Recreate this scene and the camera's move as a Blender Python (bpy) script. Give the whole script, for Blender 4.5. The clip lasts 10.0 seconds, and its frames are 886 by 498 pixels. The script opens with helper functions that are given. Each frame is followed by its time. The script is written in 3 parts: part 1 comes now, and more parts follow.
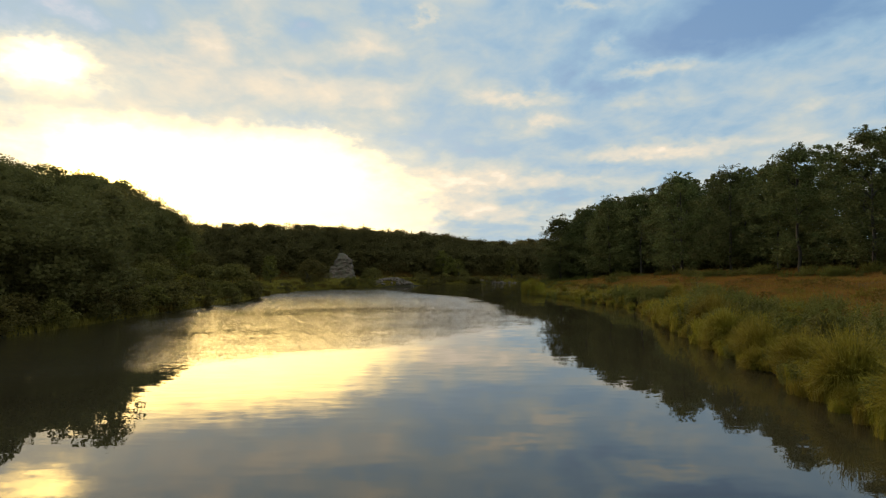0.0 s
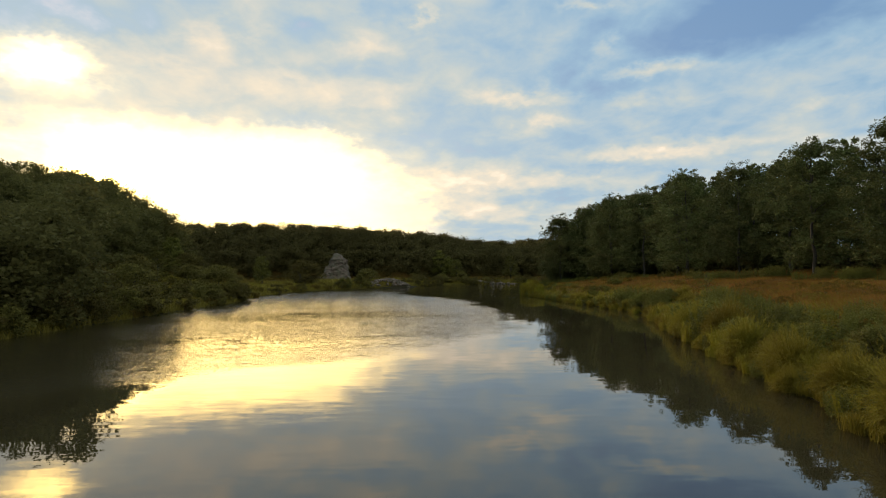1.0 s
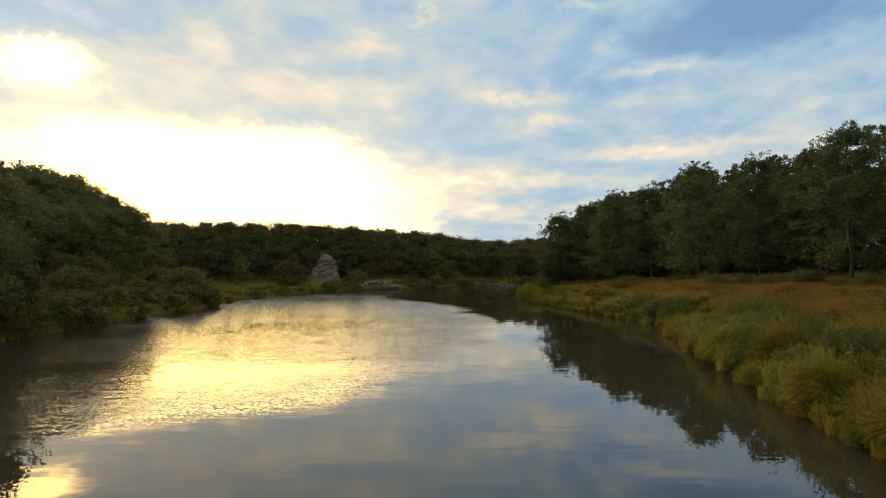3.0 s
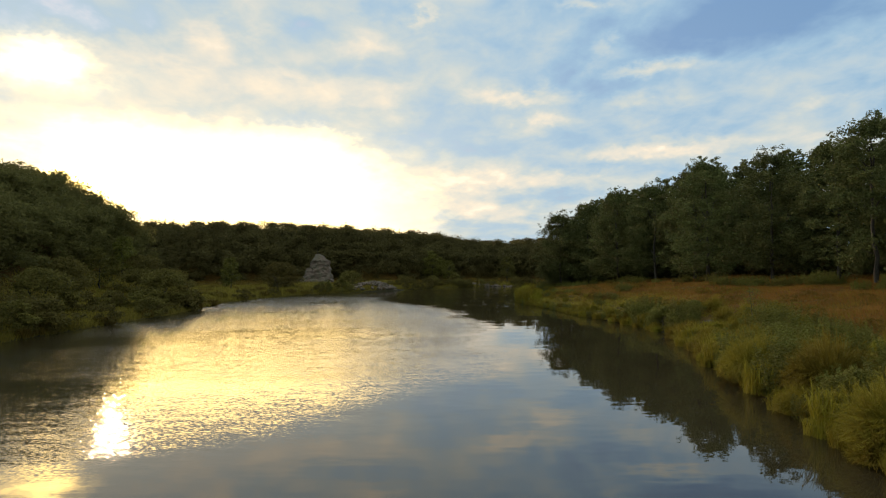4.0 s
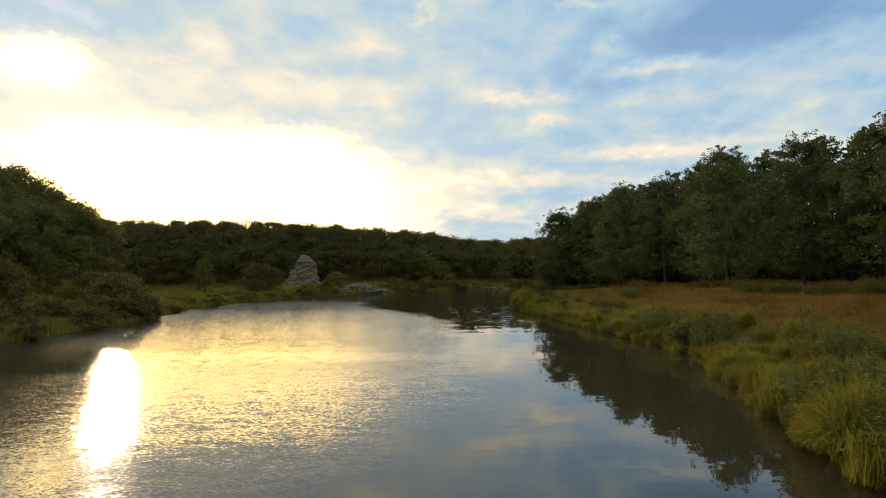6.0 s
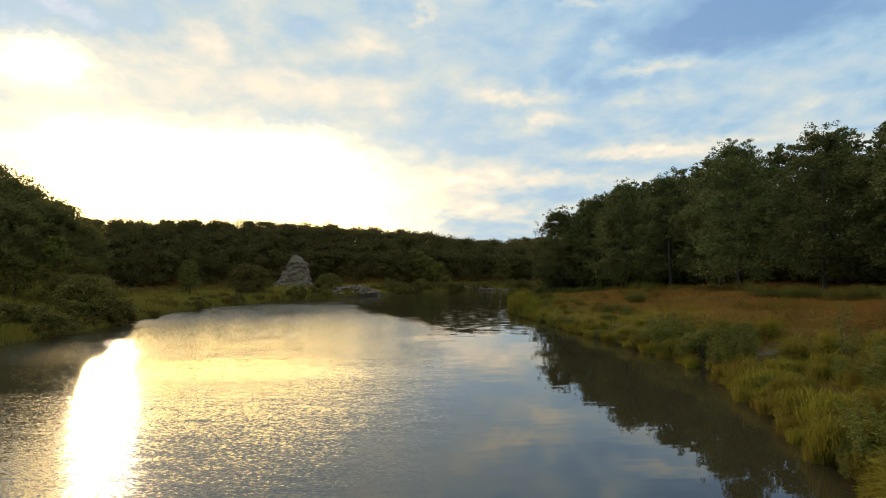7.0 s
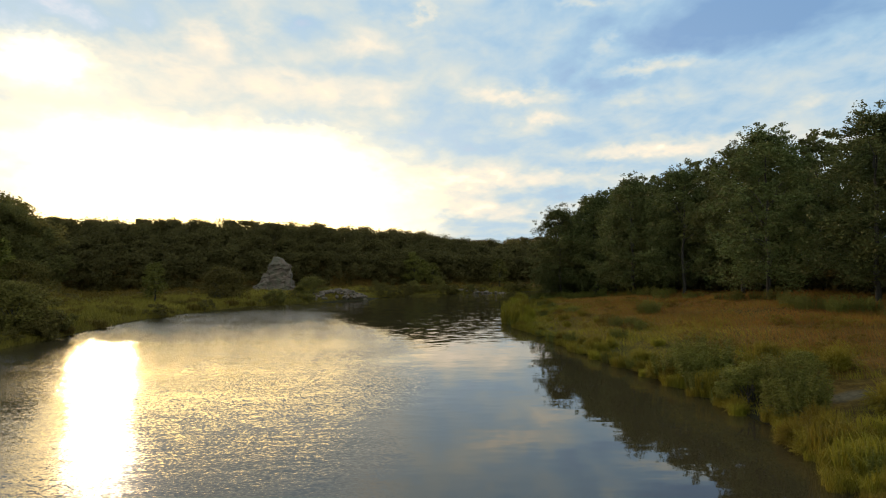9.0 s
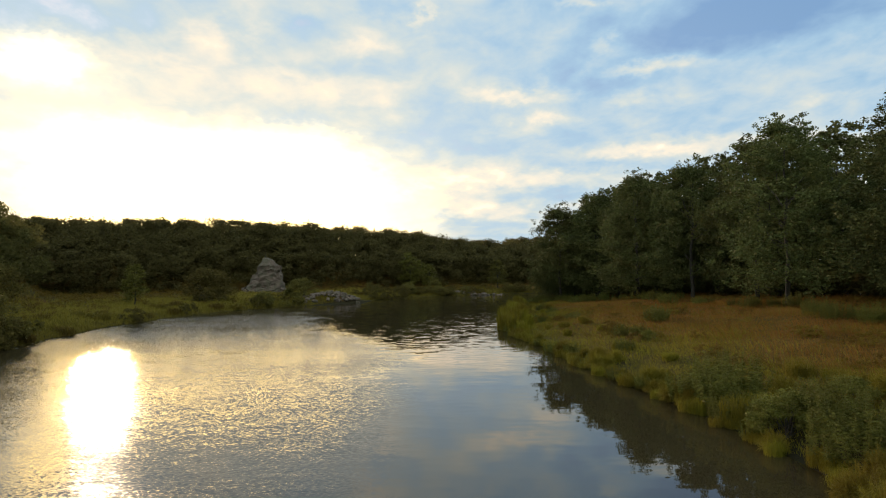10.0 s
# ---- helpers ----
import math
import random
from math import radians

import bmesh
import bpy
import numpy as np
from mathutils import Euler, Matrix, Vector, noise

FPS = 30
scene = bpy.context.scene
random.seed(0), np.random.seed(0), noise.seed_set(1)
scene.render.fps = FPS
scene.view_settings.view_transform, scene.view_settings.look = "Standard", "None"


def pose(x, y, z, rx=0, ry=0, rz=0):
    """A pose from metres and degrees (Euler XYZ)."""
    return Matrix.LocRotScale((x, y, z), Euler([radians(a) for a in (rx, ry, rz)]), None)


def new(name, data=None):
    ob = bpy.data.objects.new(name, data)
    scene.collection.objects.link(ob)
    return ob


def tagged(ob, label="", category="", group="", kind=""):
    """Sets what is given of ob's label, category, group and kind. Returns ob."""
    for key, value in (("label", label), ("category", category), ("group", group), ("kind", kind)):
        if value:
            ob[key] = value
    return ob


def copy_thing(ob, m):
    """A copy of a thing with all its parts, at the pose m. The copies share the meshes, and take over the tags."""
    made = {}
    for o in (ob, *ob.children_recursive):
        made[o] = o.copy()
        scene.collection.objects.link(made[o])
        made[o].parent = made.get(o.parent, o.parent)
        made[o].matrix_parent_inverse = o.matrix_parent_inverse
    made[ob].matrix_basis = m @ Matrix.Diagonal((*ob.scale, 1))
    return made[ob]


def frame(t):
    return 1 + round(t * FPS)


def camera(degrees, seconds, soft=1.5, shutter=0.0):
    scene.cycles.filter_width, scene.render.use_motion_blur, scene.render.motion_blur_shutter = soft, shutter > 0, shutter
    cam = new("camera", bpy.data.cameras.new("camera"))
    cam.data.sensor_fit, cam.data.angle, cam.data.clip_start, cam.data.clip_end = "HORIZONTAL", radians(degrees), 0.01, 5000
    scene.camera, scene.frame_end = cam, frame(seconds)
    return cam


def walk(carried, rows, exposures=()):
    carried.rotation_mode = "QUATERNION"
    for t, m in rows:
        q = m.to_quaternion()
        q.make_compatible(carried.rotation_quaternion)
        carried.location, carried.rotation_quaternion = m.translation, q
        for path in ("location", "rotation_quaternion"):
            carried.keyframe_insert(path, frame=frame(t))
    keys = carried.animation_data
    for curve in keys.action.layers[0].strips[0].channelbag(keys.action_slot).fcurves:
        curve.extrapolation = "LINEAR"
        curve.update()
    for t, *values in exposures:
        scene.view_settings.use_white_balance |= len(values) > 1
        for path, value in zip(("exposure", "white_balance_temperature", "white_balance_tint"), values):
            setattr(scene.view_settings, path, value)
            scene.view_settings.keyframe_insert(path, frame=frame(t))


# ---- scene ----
# camera: a drone that glides up the river and climbs a little
cam = camera(70.6, 10.0, soft=1.1)
ROWS = [
    (0.0, 1.506, 3.023, 4.363, 0.986, 1.874, 0.486),
    (0.5, 1.839, 5.012, 4.469, 0.982, 1.864, 0.496),
    (1.0, 2.178, 7.040, 4.574, 0.978, 1.855, 0.505),
    (1.5, 2.525, 9.106, 4.678, 0.974, 1.845, 0.515),
    (2.0, 2.878, 11.207, 4.781, 0.971, 1.835, 0.524),
    (2.5, 3.236, 13.340, 4.885, 0.967, 1.825, 0.534),
    (4.0, 4.344, 19.911, 5.199, 0.955, 1.795, 0.562),
    (4.5, 4.723, 22.151, 5.307, 0.952, 1.786, 0.572),
    (5.0, 5.105, 24.412, 5.417, 0.948, 1.776, 0.581),
    (5.5, 5.492, 26.691, 5.529, 0.944, 1.766, 0.591),
    (7.0, 6.668, 33.619, 5.885, 0.933, 1.736, 0.619),
    (7.5, 7.065, 35.950, 6.012, 0.929, 1.726, 0.629),
    (8.0, 7.463, 38.289, 6.144, 0.925, 1.717, 0.638),
    (8.5, 7.863, 40.632, 6.280, 0.922, 1.707, 0.648),
    (9.0, 8.264, 42.978, 6.422, 0.918, 1.697, 0.657),
    (9.5, 8.665, 45.324, 6.571, 0.914, 1.687, 0.667),
    (10.0, 9.066, 47.668, 6.725, 0.910, 1.677, 0.676),
]
EXPOSURES = [(0.0, 0.19, 7600, 19), (4.0, 0.31, 7600, 19), (10.0, 0.44, 7600, 19)]
walk(cam, [(t, pose(x, y, z, 90 + tilt, roll, yaw)) for t, x, y, z, yaw, tilt, roll in ROWS], EXPOSURES)

# ---- sky and sun ----
SUN_AZ, SUN_EL = -29.6, 8.5  # degrees right of +y, degrees above the horizon


class Nodes:
    """Short hand for building a node tree."""

    def __init__(self, tree):
        self.tree = tree
        tree.nodes.clear()

    def add(self, kind, **settings):
        n = self.tree.nodes.new(kind)
        for key, value in settings.items():
            setattr(n, key, value)
        return n

    def put(self, socket, value):
        if hasattr(value, "is_output"):
            self.tree.links.new(value, socket)
        elif value is not None:
            socket.default_value = value

    def math(self, op, a, b=None, c=None, clamp=False):
        n = self.add("ShaderNodeMath", operation=op, use_clamp=clamp)
        for i, v in enumerate((a, b, c)):
            self.put(n.inputs[i], v)
        return n.outputs[0]

    def mix(self, fac, a, b, blend="MIX"):
        n = self.add("ShaderNodeMix", data_type="RGBA", blend_type=blend)
        self.put(n.inputs[0], fac), self.put(n.inputs[6], a), self.put(n.inputs[7], b)
        return n.outputs[2]

    def noise(self, vec, scale, detail=3.0, rough=0.55, distort=0.0):
        n = self.add("ShaderNodeTexNoise")
        self.put(n.inputs["Vector"], vec)
        n.inputs["Scale"].default_value, n.inputs["Detail"].default_value = scale, detail
        n.inputs["Roughness"].default_value, n.inputs["Distortion"].default_value = rough, distort
        return n.outputs[0]

    def noise_colour(self, vec, scale, detail=2.0, rough=0.5):
        """Three independent noises, as x, y, z about nought."""
        n = self.add("ShaderNodeTexNoise")
        self.put(n.inputs["Vector"], vec)
        n.inputs["Scale"].default_value, n.inputs["Detail"].default_value, n.inputs["Roughness"].default_value = scale, detail, rough
        shifted = self.add("ShaderNodeVectorMath", operation="SUBTRACT")
        self.put(shifted.inputs[0], n.outputs["Color"])
        shifted.inputs[1].default_value = (0.5, 0.5, 0.5)
        split = self.add("ShaderNodeSeparateXYZ")
        self.put(split.inputs[0], shifted.outputs[0])
        return split.outputs

    def smooth(self, value, lo, hi, out0=0.0, out1=1.0):
        n = self.add("ShaderNodeMapRange", interpolation_type="SMOOTHSTEP")
        for i, v in enumerate((value, lo, hi, out0, out1)):
            self.put(n.inputs[i], v)
        return n.outputs[0]

    def xyz(self, x, y, z):
        n = self.add("ShaderNodeCombineXYZ")
        for i, v in enumerate((x, y, z)):
            self.put(n.inputs[i], v)
        return n.outputs[0]

    def ramp(self, value, stops):
        n = self.add("ShaderNodeValToRGB")
        self.put(n.inputs[0], value)
        e = n.color_ramp.elements
        while len(e) < len(stops):
            e.new(0.5)
        for slot, (p, c) in zip(e, stops):
            slot.position, slot.color = p, (*c, 1)
        return n.outputs[0]


world = bpy.data.worlds.new("sky")
scene.world = world
world.use_nodes = True
k = Nodes(world.node_tree)
geo = k.add("ShaderNodeTexCoord").outputs["Generated"]
sep = k.add("ShaderNodeSeparateXYZ")
k.put(sep.inputs[0], geo)
dx, dy, dz = sep.outputs
az = k.math("MULTIPLY", k.math("ARCTAN2", dx, dy), 180 / math.pi)
el = k.math("MULTIPLY", k.math("ARCSINE", dz), 180 / math.pi)
nishita = k.add("ShaderNodeTexSky", sky_type="NISHITA", sun_disc=False, sun_elevation=radians(SUN_EL), sun_rotation=radians(SUN_AZ))
nishita.air_density, nishita.dust_density = 1.0, 2.0
air = k.mix(1.0, nishita.outputs[0], (0.10, 0.10, 0.10, 1), "MULTIPLY")
# cloud deck on a level sheet, seen in perspective
up = k.math("ADD", k.math("MAXIMUM", dz, 0.0), 0.22)
deck = k.xyz(k.math("DIVIDE", dx, up), k.math("DIVIDE", dy, up), 0.0)
big = k.noise(deck, 1.1, 3.0, 0.5, 0.3)
fine = k.noise(k.xyz(k.math("DIVIDE", dx, up), k.math("MULTIPLY", k.math("DIVIDE", dy, up), 0.75), 0.0), 3.4, 5.0, 0.52, 0.25)
puffs = k.noise(k.xyz(k.math("DIVIDE", dx, up), k.math("MULTIPLY", k.math("DIVIDE", dy, up), 0.8), 4.0), 8.0, 4.0, 0.55, 0.3)
# ragged edges: the banks are bent by a noise of their own
bent, frayed = k.noise_colour(k.xyz(az, k.math("MULTIPLY", el, 2.0), 0.0), 0.22, 4.0, 0.6), k.noise_colour(k.xyz(az, k.math("MULTIPLY", el, 1.6), 7.0), 0.7, 3.0, 0.55)
bank_az = k.math("ADD", az, k.math("ADD", k.math("MULTIPLY", bent[0], 7.0), k.math("MULTIPLY", frayed[0], 2.4)))
bank_el = k.math("ADD", el, k.math("ADD", k.math("MULTIPLY", bent[1], 1.9), k.math("MULTIPLY", frayed[1], 1.5)))


def bank(a, e, wa, we, amount):
    """A soft cloud bank round azimuth a and elevation e, in degrees."""
    p = k.math("POWER", k.math("DIVIDE", k.math("SUBTRACT", bank_az, a), wa), 2.0)
    q = k.math("POWER", k.math("DIVIDE", k.math("SUBTRACT", bank_el, e), we), 2.0)
    return k.math("MULTIPLY", k.math("EXPONENT", k.math("MULTIPLY", k.math("ADD", p, q), -1.0)), amount)


def total(parts):
    out = parts[0]
    for p in parts[1:]:
        out = k.math("ADD", out, p)
    return out


# lighter and darker banks of the deck: azimuth, elevation, half widths in degrees, amount
LIGHT_BANKS = [(-21.2, 19.3, 2.7, 1.52, 0.38), (-24.8, 16.9, 1.7, 0.87, 0.2), (-12.6, 15.7, 8.4, 1.41, 0.3), (-8.6, 19.2, 3.6, 0.69, 0.28), (5.9, 15.2, 4.3, 0.67, 0.5), (8.1, 13.3, 2.3, 0.48, 0.35), (18.1, 16.8, 3.7, 0.54, 0.45), (11.9, 22.6, 2.0, 0.43, 0.35), (15.7, 14.2, 1.9, 0.37, 0.2), (29.9, 12.4, 1.9, 0.42, 0.2), (-2.4, 22.3, 0.8, 1.33, 0.35), (19.0, 10.0, 6.8, 0.71, 0.5), (2.3, 7.9, 11.2, 0.76, 0.38), (-0.3, 5.4, 13.2, 0.92, 0.28), (13.1, 19.0, 1.0, 1.12, 0.25)]
DIM_BANKS = [(-5.5, 22.6, 3.1, 1.1, -0.3), (-13.6, 21.3, 2.0, 0.66, -0.25), (21.7, 19.4, 8.3, 1.7, -0.3), (14.8, 15.7, 4.3, 0.69, -0.15), (3.3, 11.1, 7.2, 1.24, -0.22), (12.4, 9.1, 4.9, 0.49, -0.2), (9.9, 6.5, 4.5, 0.6, -0.2), (2.8, 4.0, 4.6, 0.46, -0.12), (-30.5, 19.6, 3.5, 1.0, -0.25), (9.9, 17.4, 3.0, 0.69, -0.15)]
lit = total([k.math("MULTIPLY", k.math("SUBTRACT", big, 0.5), 0.7), k.math("MULTIPLY", k.math("SUBTRACT", fine, 0.5), 1.05), k.math("MULTIPLY", k.math("SUBTRACT", puffs, 0.5), 0.75),
             bank(-24, 16, 14, 5, 0.24), bank(-4, 12, 14, 6, 0.06), bank(26, 22, 16, 8, -0.33),
             *[bank(*v) for v in LIGHT_BANKS], *[bank(*v) for v in DIM_BANKS], bank(2, 6.5, 14, 3.6, 0.12)])
cloud = k.ramp(k.math("ADD", k.math("MULTIPLY", lit, 0.72), 0.45), [(0.0, (0.12, 0.34, 0.68)), (0.30, (0.25, 0.46, 0.66)), (0.55, (0.43, 0.56, 0.61)), (0.80, (0.66, 0.68, 0.61)), (1.0, (0.95, 0.90, 0.78))])
veil = k.smooth(k.math("ADD", lit, 0.9), 0.2, 0.9, 0.6, 1.0)
sky = k.mix(veil, air, cloud)
# unseen sky behind the camera, brightened about twofold to light the foliage
rear_fill = k.smooth(dy, 0.45, -0.5)
sky = k.mix(rear_fill, sky, k.mix(1.0, sky, (2.1, 1.93, 1.58, 1), "MULTIPLY"))
# the bright, veiled stretch of sky round the sun
brow = k.math("SUBTRACT", 12.2, k.math("MULTIPLY", k.math("MAXIMUM", k.math("ADD", bank_az, 11.5), 0.0), 0.5))
sheet = k.math("MULTIPLY", k.smooth(k.math("SUBTRACT", brow, bank_el), -1.1, 2.2), k.math("MULTIPLY", k.smooth(bank_az, 1.0, -10.0), k.smooth(bank_az, -39.0, -31.0)))
glow = total([k.math("MULTIPLY", sheet, 1.8), bank(-21, 8.4, 10, 2.6, 2.6), bank(SUN_AZ, SUN_EL, 2.5, 2.0, 10.0), bank(-33.5, 15.9, 2.5, 1.15, 5.5), bank(-34, 14.5, 7, 3, 0.22), bank(-20, 9, 22, 7, 0.13)])
warm = k.mix(1.0, (1.0, 0.71, 0.18, 1), k.xyz(glow, glow, glow), "MULTIPLY")
sky = k.mix(1.0, sky, warm, "ADD")
back = k.add("ShaderNodeBackground")
k.put(back.inputs[0], sky)
back.inputs[1].default_value = 1.0
k.put(k.add("ShaderNodeOutputWorld").inputs[0], back.outputs[0])

sun_data = bpy.data.lights.new("sun", "SUN")
sun_data.energy, sun_data.angle, sun_data.color = 2.6, radians(3.2), (1.0, 0.80, 0.54)
sun = new("sun", sun_data)
sun.rotation_euler = (radians(90 - SUN_EL), 0, radians(180 - SUN_AZ))

# ---- materials ----


def material(name):
    m = bpy.data.materials.new(name)
    m.use_nodes = True
    n = Nodes(m.node_tree)
    b = n.add("ShaderNodeBsdfPrincipled")
    out = n.add("ShaderNodeOutputMaterial")
    n.put(out.inputs[0], b.outputs[0])
    return m, n, b


def leaf_material(name, dark, light, glint=0.15, thin=0.25, spread=0.55):
    """Foliage: each leaf its own shade between dark and light, a little light let through."""
    m, n, b = material(name)
    island = n.add("ShaderNodeNewGeometry").outputs["Random Per Island"]
    place = n.add("ShaderNodeTexCoord").outputs["Object"]
    tone = n.math("ADD", n.math("MULTIPLY", island, spread), n.math("MULTIPLY", n.noise(place, 0.35, 2.0), 1.05 - spread), clamp=True)
    whole = n.add("ShaderNodeObjectInfo").outputs["Random"]
    col = n.mix(tone, (*dark, 1), (*light, 1))
    hue = n.add("ShaderNodeHueSaturation")
    n.put(hue.inputs["Hue"], n.math("ADD", 0.485, n.math("MULTIPLY", whole, 0.03)))
    n.put(hue.inputs["Value"], n.math("ADD", 0.8, n.math("MULTIPLY", whole, 0.4)))
    n.put(hue.inputs["Color"], col)
    n.put(b.inputs["Base Color"], hue.outputs[0])
    b.inputs["Roughness"].default_value = 0.6
    b.inputs["Specular IOR Level"].default_value = glint
    tr = n.add("ShaderNodeBsdfTranslucent")
    n.put(tr.inputs[0], hue.outputs[0])
    mixer = n.add("ShaderNodeMixShader")
    mixer.inputs[0].default_value = thin
    n.put(mixer.inputs[1], b.outputs[0]), n.put(mixer.inputs[2], tr.outputs[0])
    n.put([x for x in m.node_tree.nodes if x.type == "OUTPUT_MATERIAL"][0].inputs[0], mixer.outputs[0])
    return m


OAK = leaf_material("oak_leaves", (0.034, 0.044, 0.019), (0.102, 0.110, 0.038), glint=0.05, thin=0.2, spread=0.45)
WOODS = leaf_material("woodland_leaves", (0.070, 0.066, 0.026), (0.128, 0.115, 0.040), glint=0.05, thin=0.45, spread=0.4)
WILLOW = leaf_material("willow_leaves", (0.056, 0.058, 0.014), (0.140, 0.128, 0.032), glint=0.08)
HERB = leaf_material("dark_herb_leaves", (0.052, 0.060, 0.014), (0.150, 0.145, 0.034), glint=0.08)
SEDGE = leaf_material("sedge_blades", (0.085, 0.076, 0.010), (0.230, 0.186, 0.026), glint=0.08, thin=0.35)
PLUME = leaf_material("feathery_shrub_sprays", (0.085, 0.070, 0.011), (0.220, 0.170, 0.027), glint=0.08, thin=0.3, spread=0.4)
HAY = leaf_material("dry_grass_blades", (0.112, 0.053, 0.016), (0.245, 0.114, 0.031), glint=0.08, thin=0.3, spread=0.4)
FLAT = leaf_material("far_meadow_leaves", (0.092, 0.072, 0.015), (0.200, 0.146, 0.031), glint=0.05)
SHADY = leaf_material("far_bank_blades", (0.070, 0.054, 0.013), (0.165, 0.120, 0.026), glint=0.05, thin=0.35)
BUSH = leaf_material("far_shrub_leaves", (0.060, 0.052, 0.018), (0.140, 0.116, 0.034), glint=0.05)
WEED = leaf_material("meadow_weed_leaves", (0.076, 0.057, 0.011), (0.185, 0.120, 0.022), glint=0.08, spread=0.4)

BARK, n, b = material("oak_bark")
place = n.add("ShaderNodeTexCoord").outputs["Object"]
ridges = n.noise(place, 6.0, 5.0, 0.65, 1.5)
n.put(b.inputs["Base Color"], n.ramp(ridges, [(0.3, (0.012, 0.010, 0.008)), (0.7, (0.040, 0.033, 0.027))]))
b.inputs["Roughness"].default_value = 0.9
bump = n.add("ShaderNodeBump")
bump.inputs["Strength"].default_value, bump.inputs["Distance"].default_value = 0.8, 0.05
n.put(bump.inputs["Height"], ridges), n.put(b.inputs["Normal"], bump.outputs[0])

STONE, n, b = material("pale_limestone")
place = n.add("ShaderNodeTexCoord").outputs["Object"]
grain, stain = n.noise(place, 5.0, 5.0, 0.65), n.noise(place, 0.8, 3.0)
col = n.ramp(grain, [(0.25, (0.046, 0.033, 0.028)), (0.75, (0.150, 0.108, 0.088))])
n.put(b.inputs["Base Color"], n.mix(n.smooth(stain, 0.42, 0.62, 0.0, 0.8), col, (0.055, 0.052, 0.035, 1)))
b.inputs["Roughness"].default_value = 0.9
bump = n.add("ShaderNodeBump")
bump.inputs["Strength"].default_value, bump.inputs["Distance"].default_value = 0.7, 0.08
n.put(bump.inputs["Height"], grain), n.put(b.inputs["Normal"], bump.outputs[0])

SOIL, n, b = material("meadow_soil")
place = n.add("ShaderNodeTexCoord").outputs["Object"]
patch, speck = n.noise(place, 0.09, 4.0, 0.6), n.noise(place, 2.2, 5.0, 0.7)
col = n.mix(n.smooth(patch, 0.38, 0.62), (0.065, 0.050, 0.010, 1), (0.115, 0.064, 0.016, 1))
col = n.mix(n.smooth(speck, 0.35, 0.7), n.mix(1.0, col, (0.45, 0.45, 0.45, 1), "MULTIPLY"), col)
height = n.add("ShaderNodeSeparateXYZ")
n.put(height.inputs[0], place)
col = n.mix(n.smooth(height.outputs[2], 0.15, 0.9), (0.022, 0.019, 0.010, 1), col)
bare = n.add("ShaderNodeVectorMath", operation="DISTANCE")
n.put(bare.inputs[0], n.xyz(n.math("MULTIPLY", height.outputs[0], 0.6), height.outputs[1], 0.0))
bare.inputs[1].default_value = (14.6, 68.9, 0.0)
col = n.mix(n.smooth(n.math("ADD", bare.outputs["Value"], speck), 0.75, 1.35), n.mix(n.smooth(speck, 0.35, 0.65), (0.055, 0.043, 0.028, 1), (0.11, 0.088, 0.060, 1)), col)  # trodden sandy landing
n.put(b.inputs["Base Color"], col)
b.inputs["Roughness"].default_value = 0.95
b.inputs["Specular IOR Level"].default_value = 0.08
bump = n.add("ShaderNodeBump")
bump.inputs["Strength"].default_value, bump.inputs["Distance"].default_value = 0.8, 0.15
n.put(bump.inputs["Height"], speck), n.put(b.inputs["Normal"], bump.outputs[0])



def total_of(n, parts):
    out = parts[0]
    for p in parts[1:]:
        out = n.math("ADD", out, p)
    return out


# water: murky, mirror-calm by the meadow bank and ruffled by the breeze elsewhere
WATER, n, b = material("river_water")
place = n.add("ShaderNodeTexCoord").outputs["Object"]
s = n.add("ShaderNodeSeparateXYZ")
n.put(s.inputs[0], place)
wx, wy, wz = s.outputs
edge = n.add("ShaderNodeFloatCurve")
curve = edge.mapping.curves[0]
# how far across (x from -40 to 40 as 0 to 1) the calm begins, for y from 0 to 200 as 0 to 1
stops = [(0, 0.1), (0.1, 0.25), (0.125, 0.312), (0.145, 0.344), (0.175, 0.419), (0.2, 0.5), (0.225, 0.544), (0.26, 0.581), (0.33, 0.588), (0.38, 0.594), (0.42, 0.575), (0.46, 0.575), (0.53, 0.53), (0.58, 0.48), (0.64, 0.43), (0.7, 0.39), (0.75, 0.35), (0.79, 0.2), (1, 0.125)]
while len(curve.points) < len(stops):
    curve.points.new(0.5, 0.5)
for p, (px, py) in zip(curve.points, stops):
    p.location = (px, py)
edge.mapping.update()
n.put(edge.inputs["Value"], n.math("DIVIDE", wy, 200.0, clamp=True))
calm_x = n.math("MULTIPLY_ADD", edge.outputs[0], 80.0, -40.0)
wander = n.math("MULTIPLY", n.math("SUBTRACT", n.noise(place, 0.10, 3.0), 0.5), 9.0)
ruffle = n.smooth(n.math("SUBTRACT", n.math("ADD", calm_x, wander), wx), -1.5, 5.0)
lanes = n.noise(n.xyz(n.math("MULTIPLY", wx, 0.03), n.math("MULTIPLY", wy, 0.12), 0.0), 1.0, 2.0)
ruffle = n.math("MULTIPLY", ruffle, n.smooth(lanes, 0.34, 0.52, 0.65, 1.0))
